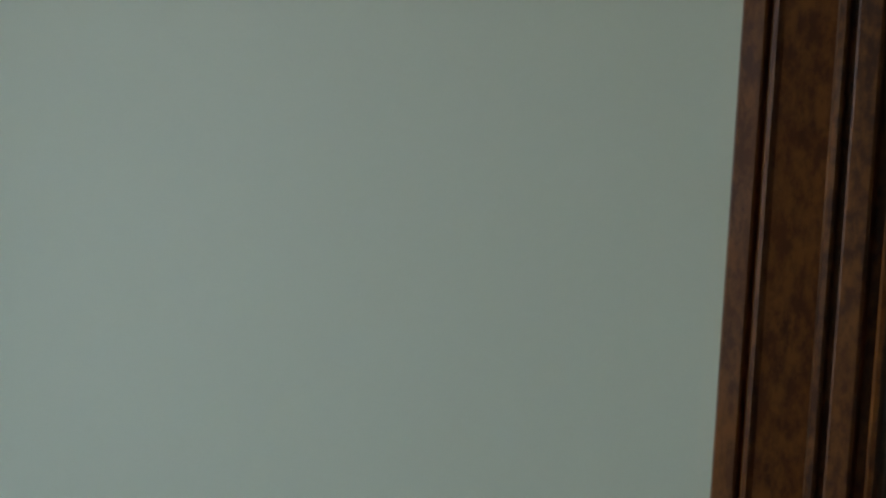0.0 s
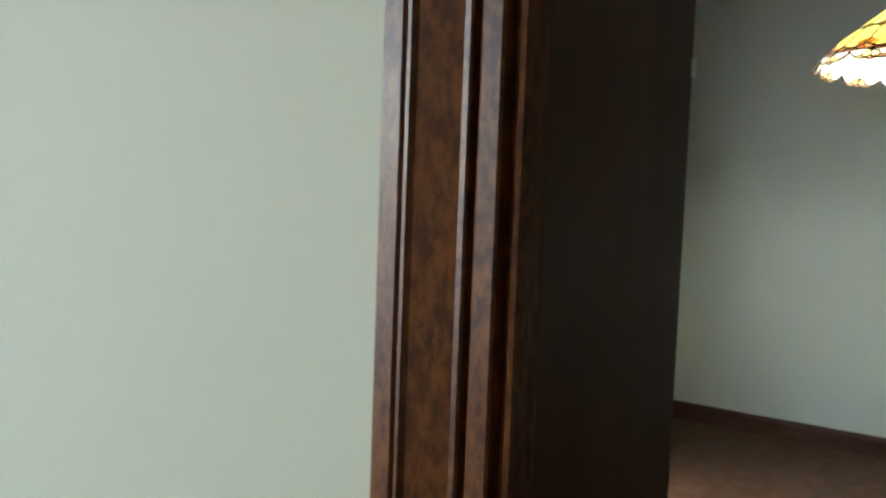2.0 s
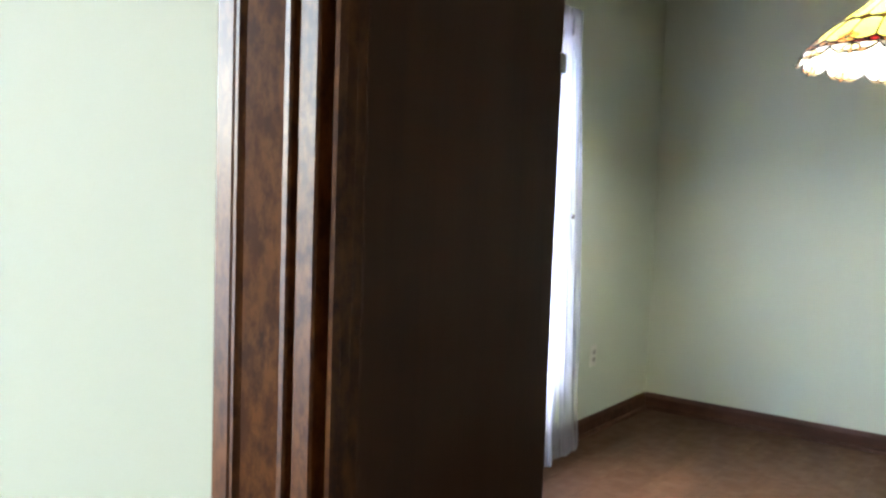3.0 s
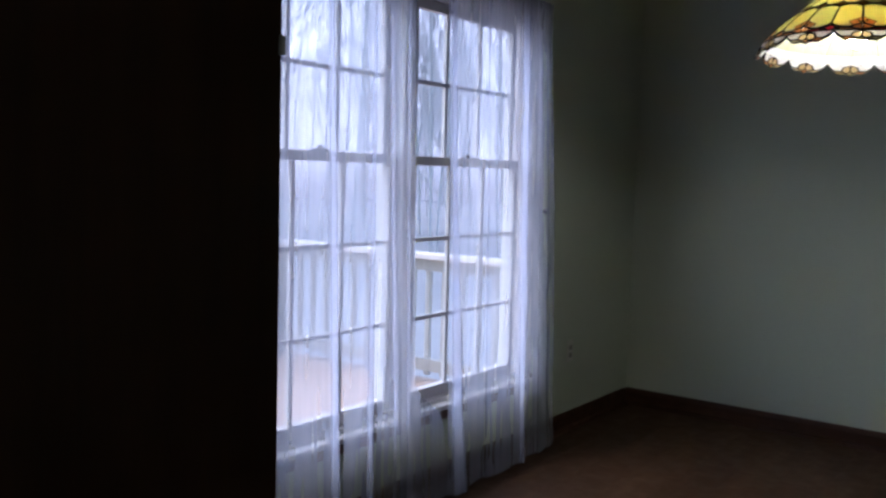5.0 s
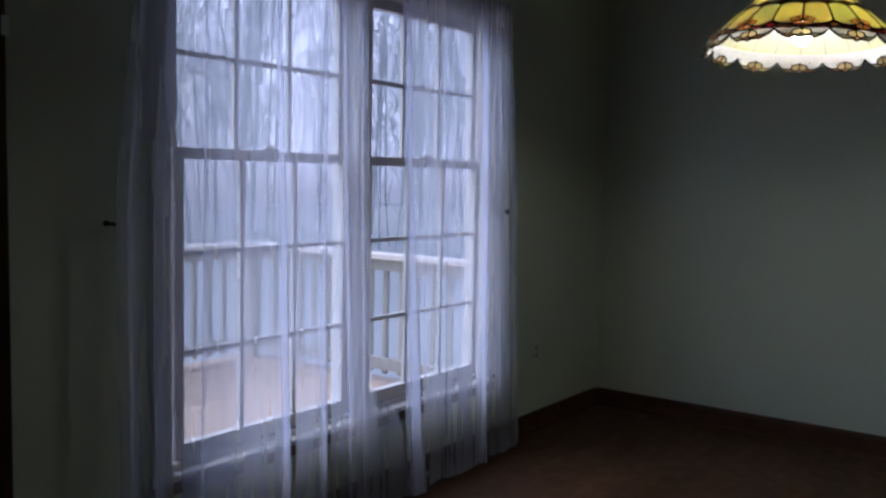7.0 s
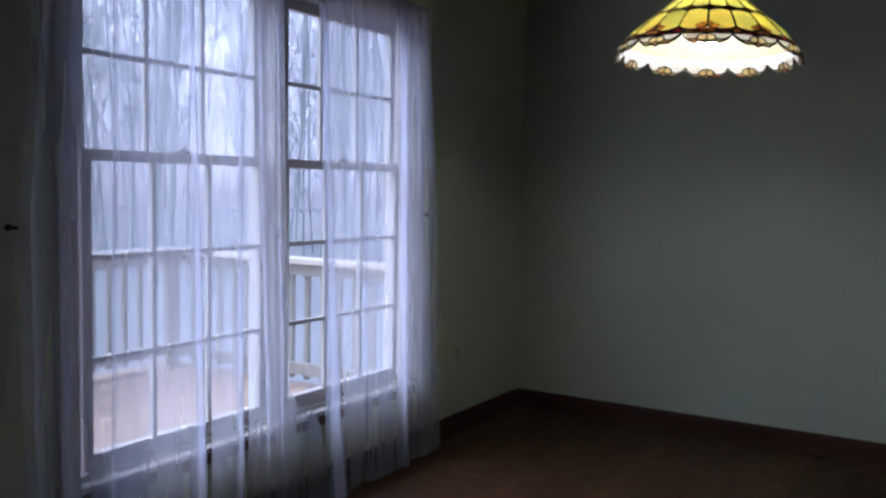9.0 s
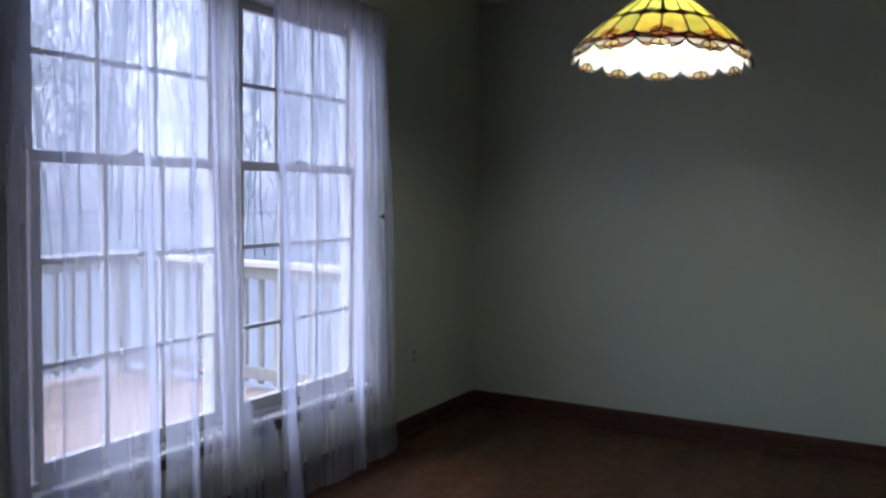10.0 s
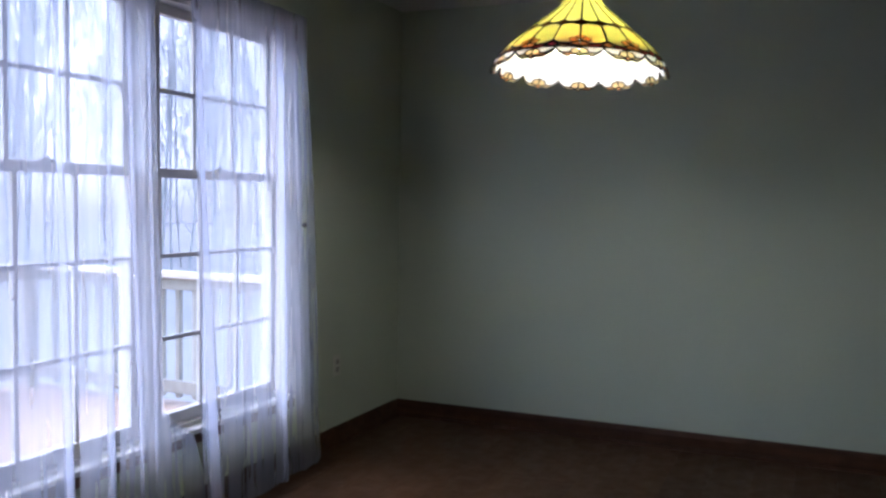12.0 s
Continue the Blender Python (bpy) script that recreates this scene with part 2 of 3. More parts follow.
def rod(bm, a, b, r0, r1=None, n=10):
    a, b = Vector(a), Vector(b)
    r1 = r0 if r1 is None else r1
    q = (b - a).to_track_quat("Z", "Y").to_matrix().to_4x4()
    bmesh.ops.create_cone(bm, cap_ends=True, segments=n, radius1=r0, radius2=r1, depth=(b - a).length,
                          matrix=Matrix.Translation((a + b) / 2) @ q)
    return bm


def ball(bm, c, r, n=12):
    bmesh.ops.create_uvsphere(bm, u_segments=n, v_segments=n // 2 + 2, radius=r, matrix=Matrix.Translation(c))
    return bm


def extrude(profile, start, end, place):
    """Sweeps a closed profile of (u, v) from start to end; place(u, v, s) gives the point."""
    bm = bmesh.new()
    a = [bm.verts.new(place(u, v, start)) for u, v in profile]
    b = [bm.verts.new(place(u, v, end)) for u, v in profile]
    n = len(profile)
    for i in range(n):
        bm.faces.new((a[i], a[(i + 1) % n], b[(i + 1) % n], b[i]))
    bm.faces.new(a), bm.faces.new(b[::-1])
    return bm


def panel_wall(name, us, zs, holes, near, far, place, mat, label):
    """A wall with thickness; holes are (u0, u1, z0, z1). place(u, depth, z) gives the point."""
    us = sorted({*us, *[h[i] for h in holes for i in (0, 1)]})
    zs = sorted({*zs, *[h[i] for h in holes for i in (2, 3)]})
    bm = bmesh.new()
    cache = {}

    def vert(u, d, z):
        if (u, d, z) not in cache:
            cache[u, d, z] = bm.verts.new(place(u, d, z))
        return cache[u, d, z]

    def solid(i, j):
        if not (0 <= i < len(us) - 1 and 0 <= j < len(zs) - 1):
            return False
        u, z = (us[i] + us[i + 1]) / 2, (zs[j] + zs[j + 1]) / 2
        return not any(h[0] < u < h[1] and h[2] < z < h[3] for h in holes)

    for i in range(len(us) - 1):
        for j in range(len(zs) - 1):
            if not solid(i, j):
                continue
            u0, u1, z0, z1 = us[i], us[i + 1], zs[j], zs[j + 1]
            for d in (near, far):
                bm.faces.new([vert(u, d, z) for u, z in ((u0, z0), (u1, z0), (u1, z1), (u0, z1))])
            for di, dj, (p, q) in ((-1, 0, ((u0, z0), (u0, z1))), (1, 0, ((u1, z0), (u1, z1))),
                                   (0, -1, ((u0, z0), (u1, z0))), (0, 1, ((u0, z1), (u1, z1)))):
                if not solid(i + di, j + dj):
                    bm.faces.new([vert(p[0], near, p[1]), vert(q[0], near, q[1]), vert(q[0], far, q[1]), vert(p[0], far, p[1])])
    return tagged(part(name, bm, mat), label, "wall", kind="structure")


# ---------------------------------------------------------------- rooms
H = 2.44                       # ceiling
X1 = 5.2                       # wall opposite the windows
Y_IN, Y_OUT = -4.576, -4.733   # faces of the wall with the opening
Y_HALL = -8.4
JX, JX2, JZ = 1.838, 3.70, 2.09  # cased opening
WIN_L, WIN_R, WIN_B, WIN_T = -3.10, -1.22, 0.375, 2.10   # rough opening of the double window

panel_wall("wall_west", [Y_HALL - 0.15, 0.15], [-0.25, H], [(WIN_L, WIN_R, WIN_B, WIN_T), (-7.3, -5.6, 0.70, 2.10)], 0.0, -0.15,
           lambda u, d, z: (d, u, z), WALL, "pale sage green painted wall with the double window")
panel_wall("wall_north", [0.0, X1], [-0.25, H], [], 0.0, 0.15,
           lambda u, d, z: (u, d, z), WALL, "pale sage green painted plain wall")
panel_wall("wall_east", [Y_HALL - 0.15, 0.15], [-0.25, H], [], X1, X1 + 0.15,
           lambda u, d, z: (d, u, z), WALL, "pale sage green painted wall closing the room")
panel_wall("wall_opening", [0.0, X1], [0.0, H], [(JX - 0.02, JX2 + 0.02, -1, JZ + 0.02)], Y_IN, Y_OUT,
           lambda u, d, z: (u, d, z), WALL, "pale sage green wall with a wide cased opening")
panel_wall("wall_south", [0.0, X1], [-0.25, H], [], Y_HALL, Y_HALL - 0.15,
           lambda u, d, z: (u, d, z), WALL, "pale painted wall behind the hall")
tagged(part("ceiling", box((-0.15, Y_HALL - 0.15, H), (X1 + 0.15, 0.15, H + 0.2)), CEIL),
       "off-white painted ceiling over both rooms", "ceiling", kind="structure")

# ---------------------------------------------------------------- cased opening
# proud height of the trim across its width, from the outer edge to the bead beside the opening
TRIM = [(0.000, 0.000), (0.000, 0.0105), (0.0015, 0.0122), (0.0128, 0.0125), (0.0140, 0.0115), (0.0148, 0.0070), (0.0170, 0.0070),
        (0.0177, 0.0140), (0.0190, 0.0160), (0.0212, 0.0162), (0.0226, 0.0148), (0.0240, 0.0138), (0.0320, 0.0118), (0.0410, 0.0095),
        (0.0496, 0.0072), (0.0504, 0.0140), (0.0518, 0.0160), (0.0550, 0.0162), (0.0564, 0.0150), (0.0570, 0.0100), (0.0600, 0.0100),
        (0.0608, 0.0155), (0.0620, 0.0162), (0.0718, 0.0162), (0.0732, 0.0150), (0.0740, 0.0070), (0.0788, 0.0070), (0.0796, 0.0130),
        (0.0814, 0.0150), (0.0836, 0.0145), (0.0855, 0.0110), (0.0866, 0.0060), (0.0868, 0.000)]
CW = TRIM[-1][0]

doorway = thing("door_1", "dark stained wooden casing round a wide open doorway", "doorway", kind="structure", at=(JX, Y_OUT, 0))


def local(bm, ob):
    bmesh.ops.translate(bm, verts=bm.verts, vec=-Vector(ob.location))
    return bm


for y_face, sign in ((Y_OUT, -1), (Y_IN, 1)):
    part("casing", local(extrude(TRIM, 0.0, JZ + CW, lambda u, v, s: (1.751 + u, y_face + sign * v, s)), doorway),
         CASING, doorway, "dark glossy moulded casing with grooves")
    part("casing", local(extrude(TRIM, 0.0, JZ + CW, lambda u, v, s: (JX2 + 0.004 + CW - u, y_face + sign * v, s)), doorway),
         CASING, doorway)
    part("head_casing", local(extrude(TRIM, JX - 0.004, JX2 + 0.004, lambda u, v, s: (s, y_face + sign * v, JZ + 0.004 + CW - u)), doorway),
         CASING, doorway)
for lo, hi in (((JX - 0.0195, Y_OUT, 0), (JX, Y_IN + 0.018, JZ)), ((JX2, Y_OUT, 0), (JX2 + 0.0195, Y_IN + 0.018, JZ)),
               ((JX - 0.0195, Y_OUT, JZ), (JX2 + 0.0195, Y_IN, JZ + 0.0195))):
    part("jamb", local(box(lo, hi, 0.0015), doorway), JAMB, doorway, "dark brown flat jamb board")
catch = thing("catch_plate", "small bright metal catch on the jamb's edge", "catch", at=(JX + 0.0012, Y_IN + 0.017, 1.428))
part("plate", box((-0.0012, -0.002, -0.0055), (0.0006, 0.002, 0.0055), 0.0003), NICKEL, catch)

# ---------------------------------------------------------------- baseboards
BASE = [(0.0, 0.0), (0.0, 0.101), (0.005, 0.101), (0.0075, 0.097), (0.008, 0.088), (0.0115, 0.080), (0.013, 0.072), (0.013, 0.024),
        (0.0145, 0.0225), (0.022, 0.019), (0.0265, 0.012), (0.028, 0.0)]


def baseboard(start, end, place):
    b = part("baseboard", extrude(BASE, start, end, place), BASE_Y)
    return tagged(b, "dark brown stained wooden baseboard with shoe moulding", "baseboard", kind="structure")


baseboard(0.0, X1, lambda u, v, s: (s, -u, v))
baseboard(-0.028, Y_IN, lambda u, v, s: (u, s, v))
baseboard(-0.028, Y_IN, lambda u, v, s: (X1 - u, s, v))
baseboard(0.028, JX - 0.1, lambda u, v, s: (s, Y_OUT - u, v))


# ---------------------------------------------------------------- double window
window = thing("window_1", "white double window with six-over-nine sashes and dark apron", "window", kind="structure",
               at=(0, (WIN_L + WIN_R) / 2, WIN_B))


def win(name, lo, hi, bevel=0.002, mat=TRIM_WHITE, parent=None, label=""):
    bm = box(lo, hi, bevel)
    return part(name, local(bm, window), mat, parent or window, label)


MULL = -2.157
# frame in the wall
win("frame", (-0.13, WIN_L, WIN_B), (-0.004, WIN_L + 0.030, WIN_T))
win("frame", (-0.13, WIN_R - 0.030, WIN_B), (-0.004, WIN_R, WIN_T))
win("frame", (-0.13, WIN_L + 0.030, WIN_T - 0.022), (-0.004, WIN_R - 0.030, WIN_T))
win("frame", (-0.16, WIN_L + 0.030, WIN_B), (-0.004, WIN_R - 0.030, WIN_B + 0.020))
win("mullion", (-0.13, MULL - 0.040, WIN_B + 0.020), (0.006, MULL + 0.040, WIN_T - 0.022), 0.004)
# inside casing, stool and apron
win("trim", (0.0, WIN_L - 0.055, WIN_B), (0.017, WIN_L + 0.012, WIN_T + 0.055), 0.004)
win("trim", (0.0, WIN_R - 0.012, WIN_B), (0.017, WIN_R + 0.055, WIN_T + 0.055), 0.004)
win("trim", (0.0, WIN_L + 0.012, WIN_T - 0.012), (0.017, WIN_R - 0.012, WIN_T + 0.055), 0.004)
win("sill", (-0.02, WIN_L - 0.07, WIN_B - 0.022), (0.045, WIN_R + 0.07, WIN_B - 0.001), 0.005)
win("apron", (0.0, WIN_L - 0.05, WIN_B - 0.075), (0.014, WIN_R + 0.05, WIN_B - 0.0225), 0.003, WINWOOD, label="dark stained wooden apron")


def sash(y0, y1, z0, z1, x, rows, bottom, top, mullions):
    """One sash: stiles, rails, glazing bars and panes. y0, y1, z0, z1 bound the glass."""
    d = 0.017
    st = 0.036
    s = part("sash", local(box((x - d, y0 - st, z0 - bottom), (x + d, y0, z1 + top), 0.002), window), TRIM_WHITE, window,
             "white painted sash")
    for nm, lo, hi in (("stile", (x - d, y1, z0 - bottom), (x + d, y1 + st, z1 + top)),
                       ("rail", (x - d, y0, z0 - bottom), (x + d, y1, z0)),
                       ("rail", (x - d, y0, z1), (x + d, y1, z1 + top))):
        part(nm, local(box(lo, hi, 0.002), window), TRIM_WHITE, s)
    for y in mullions:
        part("glazing_bar", local(box((x - 0.009, y - 0.009, z0), (x + 0.009, y + 0.009, z1), 0.002), window), TRIM_WHITE, s)
    for z in rows:
        part("glazing_bar", local(box((x - 0.0085, y0, z - 0.009), (x + 0.0085, y1, z + 0.009), 0.002), window), TRIM_WHITE, s)
    ys, zs = [y0, *mullions, y1], [z0, *rows, z1]
    for a, b in zip(ys, ys[1:]):
        for c, e in zip(zs, zs[1:]):
            p = part("pane", local(box((x - 0.0015, a + 0.004, c + 0.004), (x + 0.0015, b - 0.004, e - 0.004)), window), PANE, s)
            p.visible_shadow = False


for y0, y1 in ((-3.005, -2.242), (-2.072, -1.316)):
    third = (y1 - y0) / 3
    bars = [y0 + third, y0 + 2 * third]
    sash(y0, y1, 1.430, 2.034, -0.078, [1.736], 0.036, 0.040, bars)
    sash(y0, y1, 0.446, 1.390, -0.043, [0.750, 1.081], 0.050, 0.036, bars)
    lock = part("sash_lock", local(ball(box((-0.045, (y0 + y1) / 2 - 0.03, 1.4265), (-0.020, (y0 + y1) / 2 + 0.03, 1.436), 0.003),
                                        (-0.034, (y0 + y1) / 2, 1.438), 0.012, 10), window), BRONZE, window, "dark metal sash lock")

# ---------------------------------------------------------------- sheer curtains
ROD_Z, ROD_X, ROD_Y, ROD_HALF = 2.128, 0.075, -2.24, 1.02
curtain_rod = thing("curtain_rod", "thin white metal curtain rod on wall brackets", "curtain rod", at=(ROD_X, ROD_Y, ROD_Z))
bm = bmesh.new()
rod(bm, (0, -ROD_HALF, 0), (0, ROD_HALF, 0), 0.008)
for side in (-1, 1):
    bend = [Vector((-0.022 * (1 - math.cos(k * math.pi / 8)), side * (ROD_HALF + 0.022 * math.sin(k * math.pi / 8)), 0)) for k in range(5)]
    for p, q in zip(bend, bend[1:]):
        rod(bm, p, q, 0.008)
    rod(bm, bend[-1], (-ROD_X + 0.004, side * (ROD_HALF + 0.022), 0), 0.008)
part("rod", bm, TRIM_WHITE, curtain_rod, smooth=True)
for side in (-1, 1):
    y = side * (ROD_HALF + 0.022)
    part("bracket", box((-ROD_X, y - 0.012, -0.03), (-ROD_X + 0.004, y + 0.012, 0.03), 0.001), TRIM_WHITE, curtain_rod)

LEVELS = (2.10, 1.25, 0.50, 0.37, 0.02)   # heights at which a line of the cloth is given


def drape(values, z):
    """Where a line of cloth stands at height z, through its places at the LEVELS; of four, the third holds at both heights by the sill."""
    if len(values) == 4:
        values = (*values[:3], *values[2:])
    if z >= LEVELS[0]:
        return values[0]
    for (z0, v0), (z1, v1) in zip(zip(LEVELS, values), zip(LEVELS[1:], values[1:])):
        if z >= z1:
            f = (z0 - z) / (z0 - z1)
            return v0 + (v1 - v0) * f
    return values[-1]


def curtain(label, lines, out, seed, hem=0.02):
    """A sheer panel on the rod. lines: from one edge to the other, (depth towards the room, places at the LEVELS); where they run
    back the cloth lies folded on itself. out: how far the whole panel hangs from the rod."""
    rng = random.Random(seed)
    waves = [(rng.uniform(9, 22), rng.uniform(0, 6.3), rng.uniform(0.4, 1.0)) for _ in range(4)]
    zs = [2.168, 2.158, 2.148, 2.138, 2.122, 2.112, 2.100, 2.08, 2.05, 2.0, 1.92] + [1.82 - 0.1 * i for i in range(14)]
    zs += [0.46, 0.42, 0.38, 0.32, 0.24, 0.16, hem + 0.07, hem + 0.035, hem]
    bm = bmesh.new()
    rows = []
    for z in zs:
        down = max(0.0, min(1.0, (2.1 - z) / 2.0))
        gather = 1.0 if z > 2.10 else max(0.0, 1 - (2.1 - z) / 0.30) ** 2
        row = []
        at = [(d, drape(v, z)) for d, v in lines]
        for (d0, y0), (d1, y1), (_, v0), (_, v1) in zip(at, at[1:], lines, lines[1:]):
            n = max(2, int(abs(v1[0] - v0[0]) / 0.007))
            for i in range(n):
                f = i / n
                y, d = y0 + (y1 - y0) * f, d0 + (d1 - d0) * f
                row.append((y, d, v0[0] + (v1[0] - v0[0]) * f))
        row.append((at[-1][1], at[-1][0], lines[-1][1][0]))
        verts = []
        for y, d, key in row:
            wav = sum(a * math.sin(f * key + p + 0.6 * z) for f, p, a in waves) * 0.004 * (0.15 + down)
            ruffle = 0.0095 * math.sin(key * 230 + 1.7 * math.sin(key * 27)) * gather
            pinch = 0.006 * math.sin(key * 230 + 1.7 * math.sin(key * 27) + 1.2) * gather
            x = ROD_X + 0.013 + out * down ** 0.8 + d * (0.3 + 0.7 * down) + wav + ruffle
            verts.append(bm.verts.new((x, y + pinch + 0.004 * math.sin(2.3 * z + 9 * key) * down, z + 0.006 * math.sin(17 * key + seed) * (z < 0.15))))
        rows.append(verts)
    for a, b in zip(rows, rows[1:]):
        for i in range(len(a) - 1):
            bm.faces.new((a[i], a[i + 1], b[i + 1], b[i]))
    # the hem turned up on the room's side
    back = [[bm.verts.new(v.co + Vector((0.003, 0, 0.001))) for v in r] for r in rows[-3:]]
    for a, b in zip(back, back[1:]):
        for i in range(len(a) - 1):
            bm.faces.new((a[i], a[i + 1], b[i + 1], b[i]))
    c = part("sheer_curtain", bm, SHEER, smooth=True)
    mid = (lines[0][1][0] + lines[-1][1][0]) / 2
    c.data.transform(Matrix.Translation((-ROD_X, -mid, -ROD_Z)))
    c.location = (ROD_X, mid, ROD_Z)
    return tagged(c, label, "curtain", "sheer curtains at the window")


def edge(ys, width, turn=-1):
    """A panel's folded edge: three layers as wide as width; turn -1 ends the panel, 1 begins it. The fold's free side is ys."""
    inner = tuple(y - w for y, w in zip(ys, width))
    lay = [(0.0, inner), (0.012, ys), (0.017, tuple(y - 0.9 * w for y, w in zip(ys, width))), (0.022, tuple(y - 0.003 for y in ys)),
           (0.027, tuple(y - 0.8 * w for y, w in zip(ys, width)))]
    return lay if turn < 0 else lay[::-1]


def tuck(ys, w):
    """A small fold lying along a line of the cloth."""
    return [(0.0, tuple(y + w / 2 for y in ys)), (0.008, tuple(y - w / 2 for y in ys)), (0.014, tuple(y + w / 2 for y in ys))]


curtain("wide white sheer curtain panel with its folded edge over the window",
        [(0.0, (-3.245, -3.345, -3.350, -3.355))] + tuck((-3.215, -3.300, -3.305, -3.31), 0.02)
        + tuck((-3.120, -3.205, -3.215, -3.22), 0.034) + tuck((-3.000, -3.030, -3.050, -3.06), 0.020)
        + edge((-2.700, -2.690, -2.686, -2.680), (0.036, 0.040, 0.046, 0.055)), 0.045, 3)
curtain("narrow white sheer curtain panel hanging straight to the floor",
        [(0.0, (-2.715, -2.700, -2.640, -2.650))]
        + edge((-2.470, -2.482, -2.486, -2.492), (0.020, 0.030, 0.044, 0.050)), 0.038, 4)
curtain("white sheer curtain panel spreading below the window sill",
        [(-0.01, (-2.480, -2.470, -2.430, -2.450)), (-0.008, (-2.440, -2.425, -2.370, -2.34))] + tuck((-2.385, -2.370, -2.335, -2.33), 0.030)
        + [(0.0, (-2.330, -2.318, -2.295, -2.28))] + tuck((-2.285, -2.278, -2.258, -2.24), 0.026)
        + [(0.0, (-2.245, -2.236, -2.215, -2.03, -1.945))], 0.022, 5)
curtain("narrow folded white sheer curtain strip widening to the floor",
        edge((-1.995, -1.985, -1.945, -1.908), (0.040, 0.044, 0.080, 0.110)), 0.048, 6)
curtain("white sheer curtain panel with a thick folded edge",
        [(-0.01, (-2.015, -1.990, -1.888, -1.895))] + tuck((-1.745, -1.738, -1.730, -1.725), 0.012)
        + edge((-1.415, -1.425, -1.440, -1.435), (0.075, 0.070, 0.050, 0.040)), 0.040, 7)
curtain("white sheer curtain panel gathered beside the window",
        [(-0.012, (-1.430, -1.440, -1.450, -1.440))] + tuck((-1.320, -1.275, -1.25, -1.24), 0.022)
        + tuck((-1.265, -1.190, -1.16, -1.13), 0.020) + [(-0.01, (-1.215, -1.112, -1.07, -1.045))], 0.012, 8)


def holdback(y, way):
    h = thing("curtain_holdback", "small dark metal curtain holdback on the wall", "holdback", group="curtain holdbacks", at=(0, y, 1.19))
    part("wall_plate", rod(bmesh.new(), (0.0, 0, 0), (0.006, 0, 0), 0.010, n=16), BRONZE, h)
    part("post", rod(bmesh.new(), (0.006, 0, 0), (0.075, 0, 0), 0.006), BRONZE, h)
    part("knob", ball(bmesh.new(), (0.078, 0, 0), 0.012), BRONZE, h, smooth=True)
    part("arm", rod(bmesh.new(), (0.072, 0, 0), (0.072, way * 0.13, 0), 0.004), BRONZE, h)


holdback(-3.305, 1)
holdback(-1.19, -1)

# ---------------------------------------------------------------- outlet
outlet = thing("wall_outlet", "ivory outlet plate with two dark sockets on sage wall", "outlet", at=(0.0, -0.745, 0.43))
part("plate", box((0, -0.035, -0.057), (0.006, 0.035, 0.057), 0.003), PLASTIC, outlet)
for z in (-0.02, 0.02):
    soc = part("socket", box((0.006, -0.016, z - 0.014), (0.0085, 0.016, z + 0.014), 0.004), BROWN_PLASTIC, outlet, "dark brown socket")
    for y in (-0.006, 0.006):
        part("slot", box((0.0085, y - 0.0012, z - 0.005), (0.0088, y + 0.0012, z + 0.005)), SLOT, soc)
    part("slot", rod(bmesh.new(), (0.0085, 0, z - 0.009), (0.0088, 0, z - 0.009), 0.0025), SLOT, soc)
part("screw", rod(bmesh.new(), (0.006, 0, 0), (0.007, 0, 0), 0.003), NICKEL, outlet)

# ---------------------------------------------------------------- pendant lamp
LX, LY = 1.5415, -1.737
LA = math.atan2(-4.82 - LY, 2.35 - LX)
LX, LY = LX - 0.033 * math.cos(LA) - 0.021 * math.sin(LA), LY - 0.033 * math.sin(LA) + 0.021 * math.cos(LA)
pendant = thing("pendant_lamp", "lit leaded stained-glass pendant lamp with scalloped yellow shade", "lamp", at=(LX, LY, 0))
hang = Matrix.Translation((0, 0, 2.40)) @ Matrix.Rotation(radians(3.0), 4, Vector((-math.sin(LA), math.cos(LA), 0)) * -1) @ Matrix.Rotation(radians(-2.0), 4, Vector((math.cos(LA), math.sin(LA), 0))) @ Matrix.Translation((0, 0, -2.40))
pendant.matrix_basis = Matrix.Translation((LX, LY, 0)) @ hang
PROFILE = [(0.034, 2.065), (0.050, 2.040), (0.075, 2.010), (0.108, 1.980), (0.145, 1.950), (0.180, 1.922), (0.214, 1.892), (0.244, 1.866),
           (0.268, 1.842), (0.288, 1.818), (0.301, 1.796), (0.313, 1.768)]


def shade_point(angle, s, off=0.0):
    """A point of the shade: s runs from 0 at the crown to 1 at the lowest tip."""
    f = s * (len(PROFILE) - 1)
    i = min(int(f), len(PROFILE) - 2)
    f -= i
    r = PROFILE[i][0] * (1 - f) + PROFILE[i + 1][0] * f
    z = PROFILE[i][1] * (1 - f) + PROFILE[i + 1][1] * f
    return Vector(((r + off) * math.cos(angle), (r + off) * math.sin(angle), z + off * 0.5))


def glass_piece(name, outline, mat, shade, label="", inset=0.0, depth=0.0015):
    """A cut piece of glass lying in the shade; outline in (angle, s)."""
    bm = bmesh.new()
    outer = [bm.verts.new(shade_point(a, s, 0.0015 - inset)) for a, s in outline]
    inner = [bm.verts.new(shade_point(a, s, -depth - inset)) for a, s in outline]
    ca, cs = sum(a for a, _ in outline) / len(outline), sum(s for _, s in outline) / len(outline)
    top, low = bm.verts.new(shade_point(ca, cs, 0.0015 - inset)), bm.verts.new(shade_point(ca, cs, -depth - inset))
    n = len(outline)
    for i in range(n):
        j = (i + 1) % n
        bm.faces.new((outer[i], outer[j], top))
        bm.faces.new((inner[j], inner[i], low))
        bm.faces.new((outer[i], inner[i], inner[j], outer[j]))
    return part(name, bm, mat, shade, label)


CAME_LINES = []


def outline_lead(outline, width=0.0025):
    CAME_LINES.append((outline + outline[:1], width))


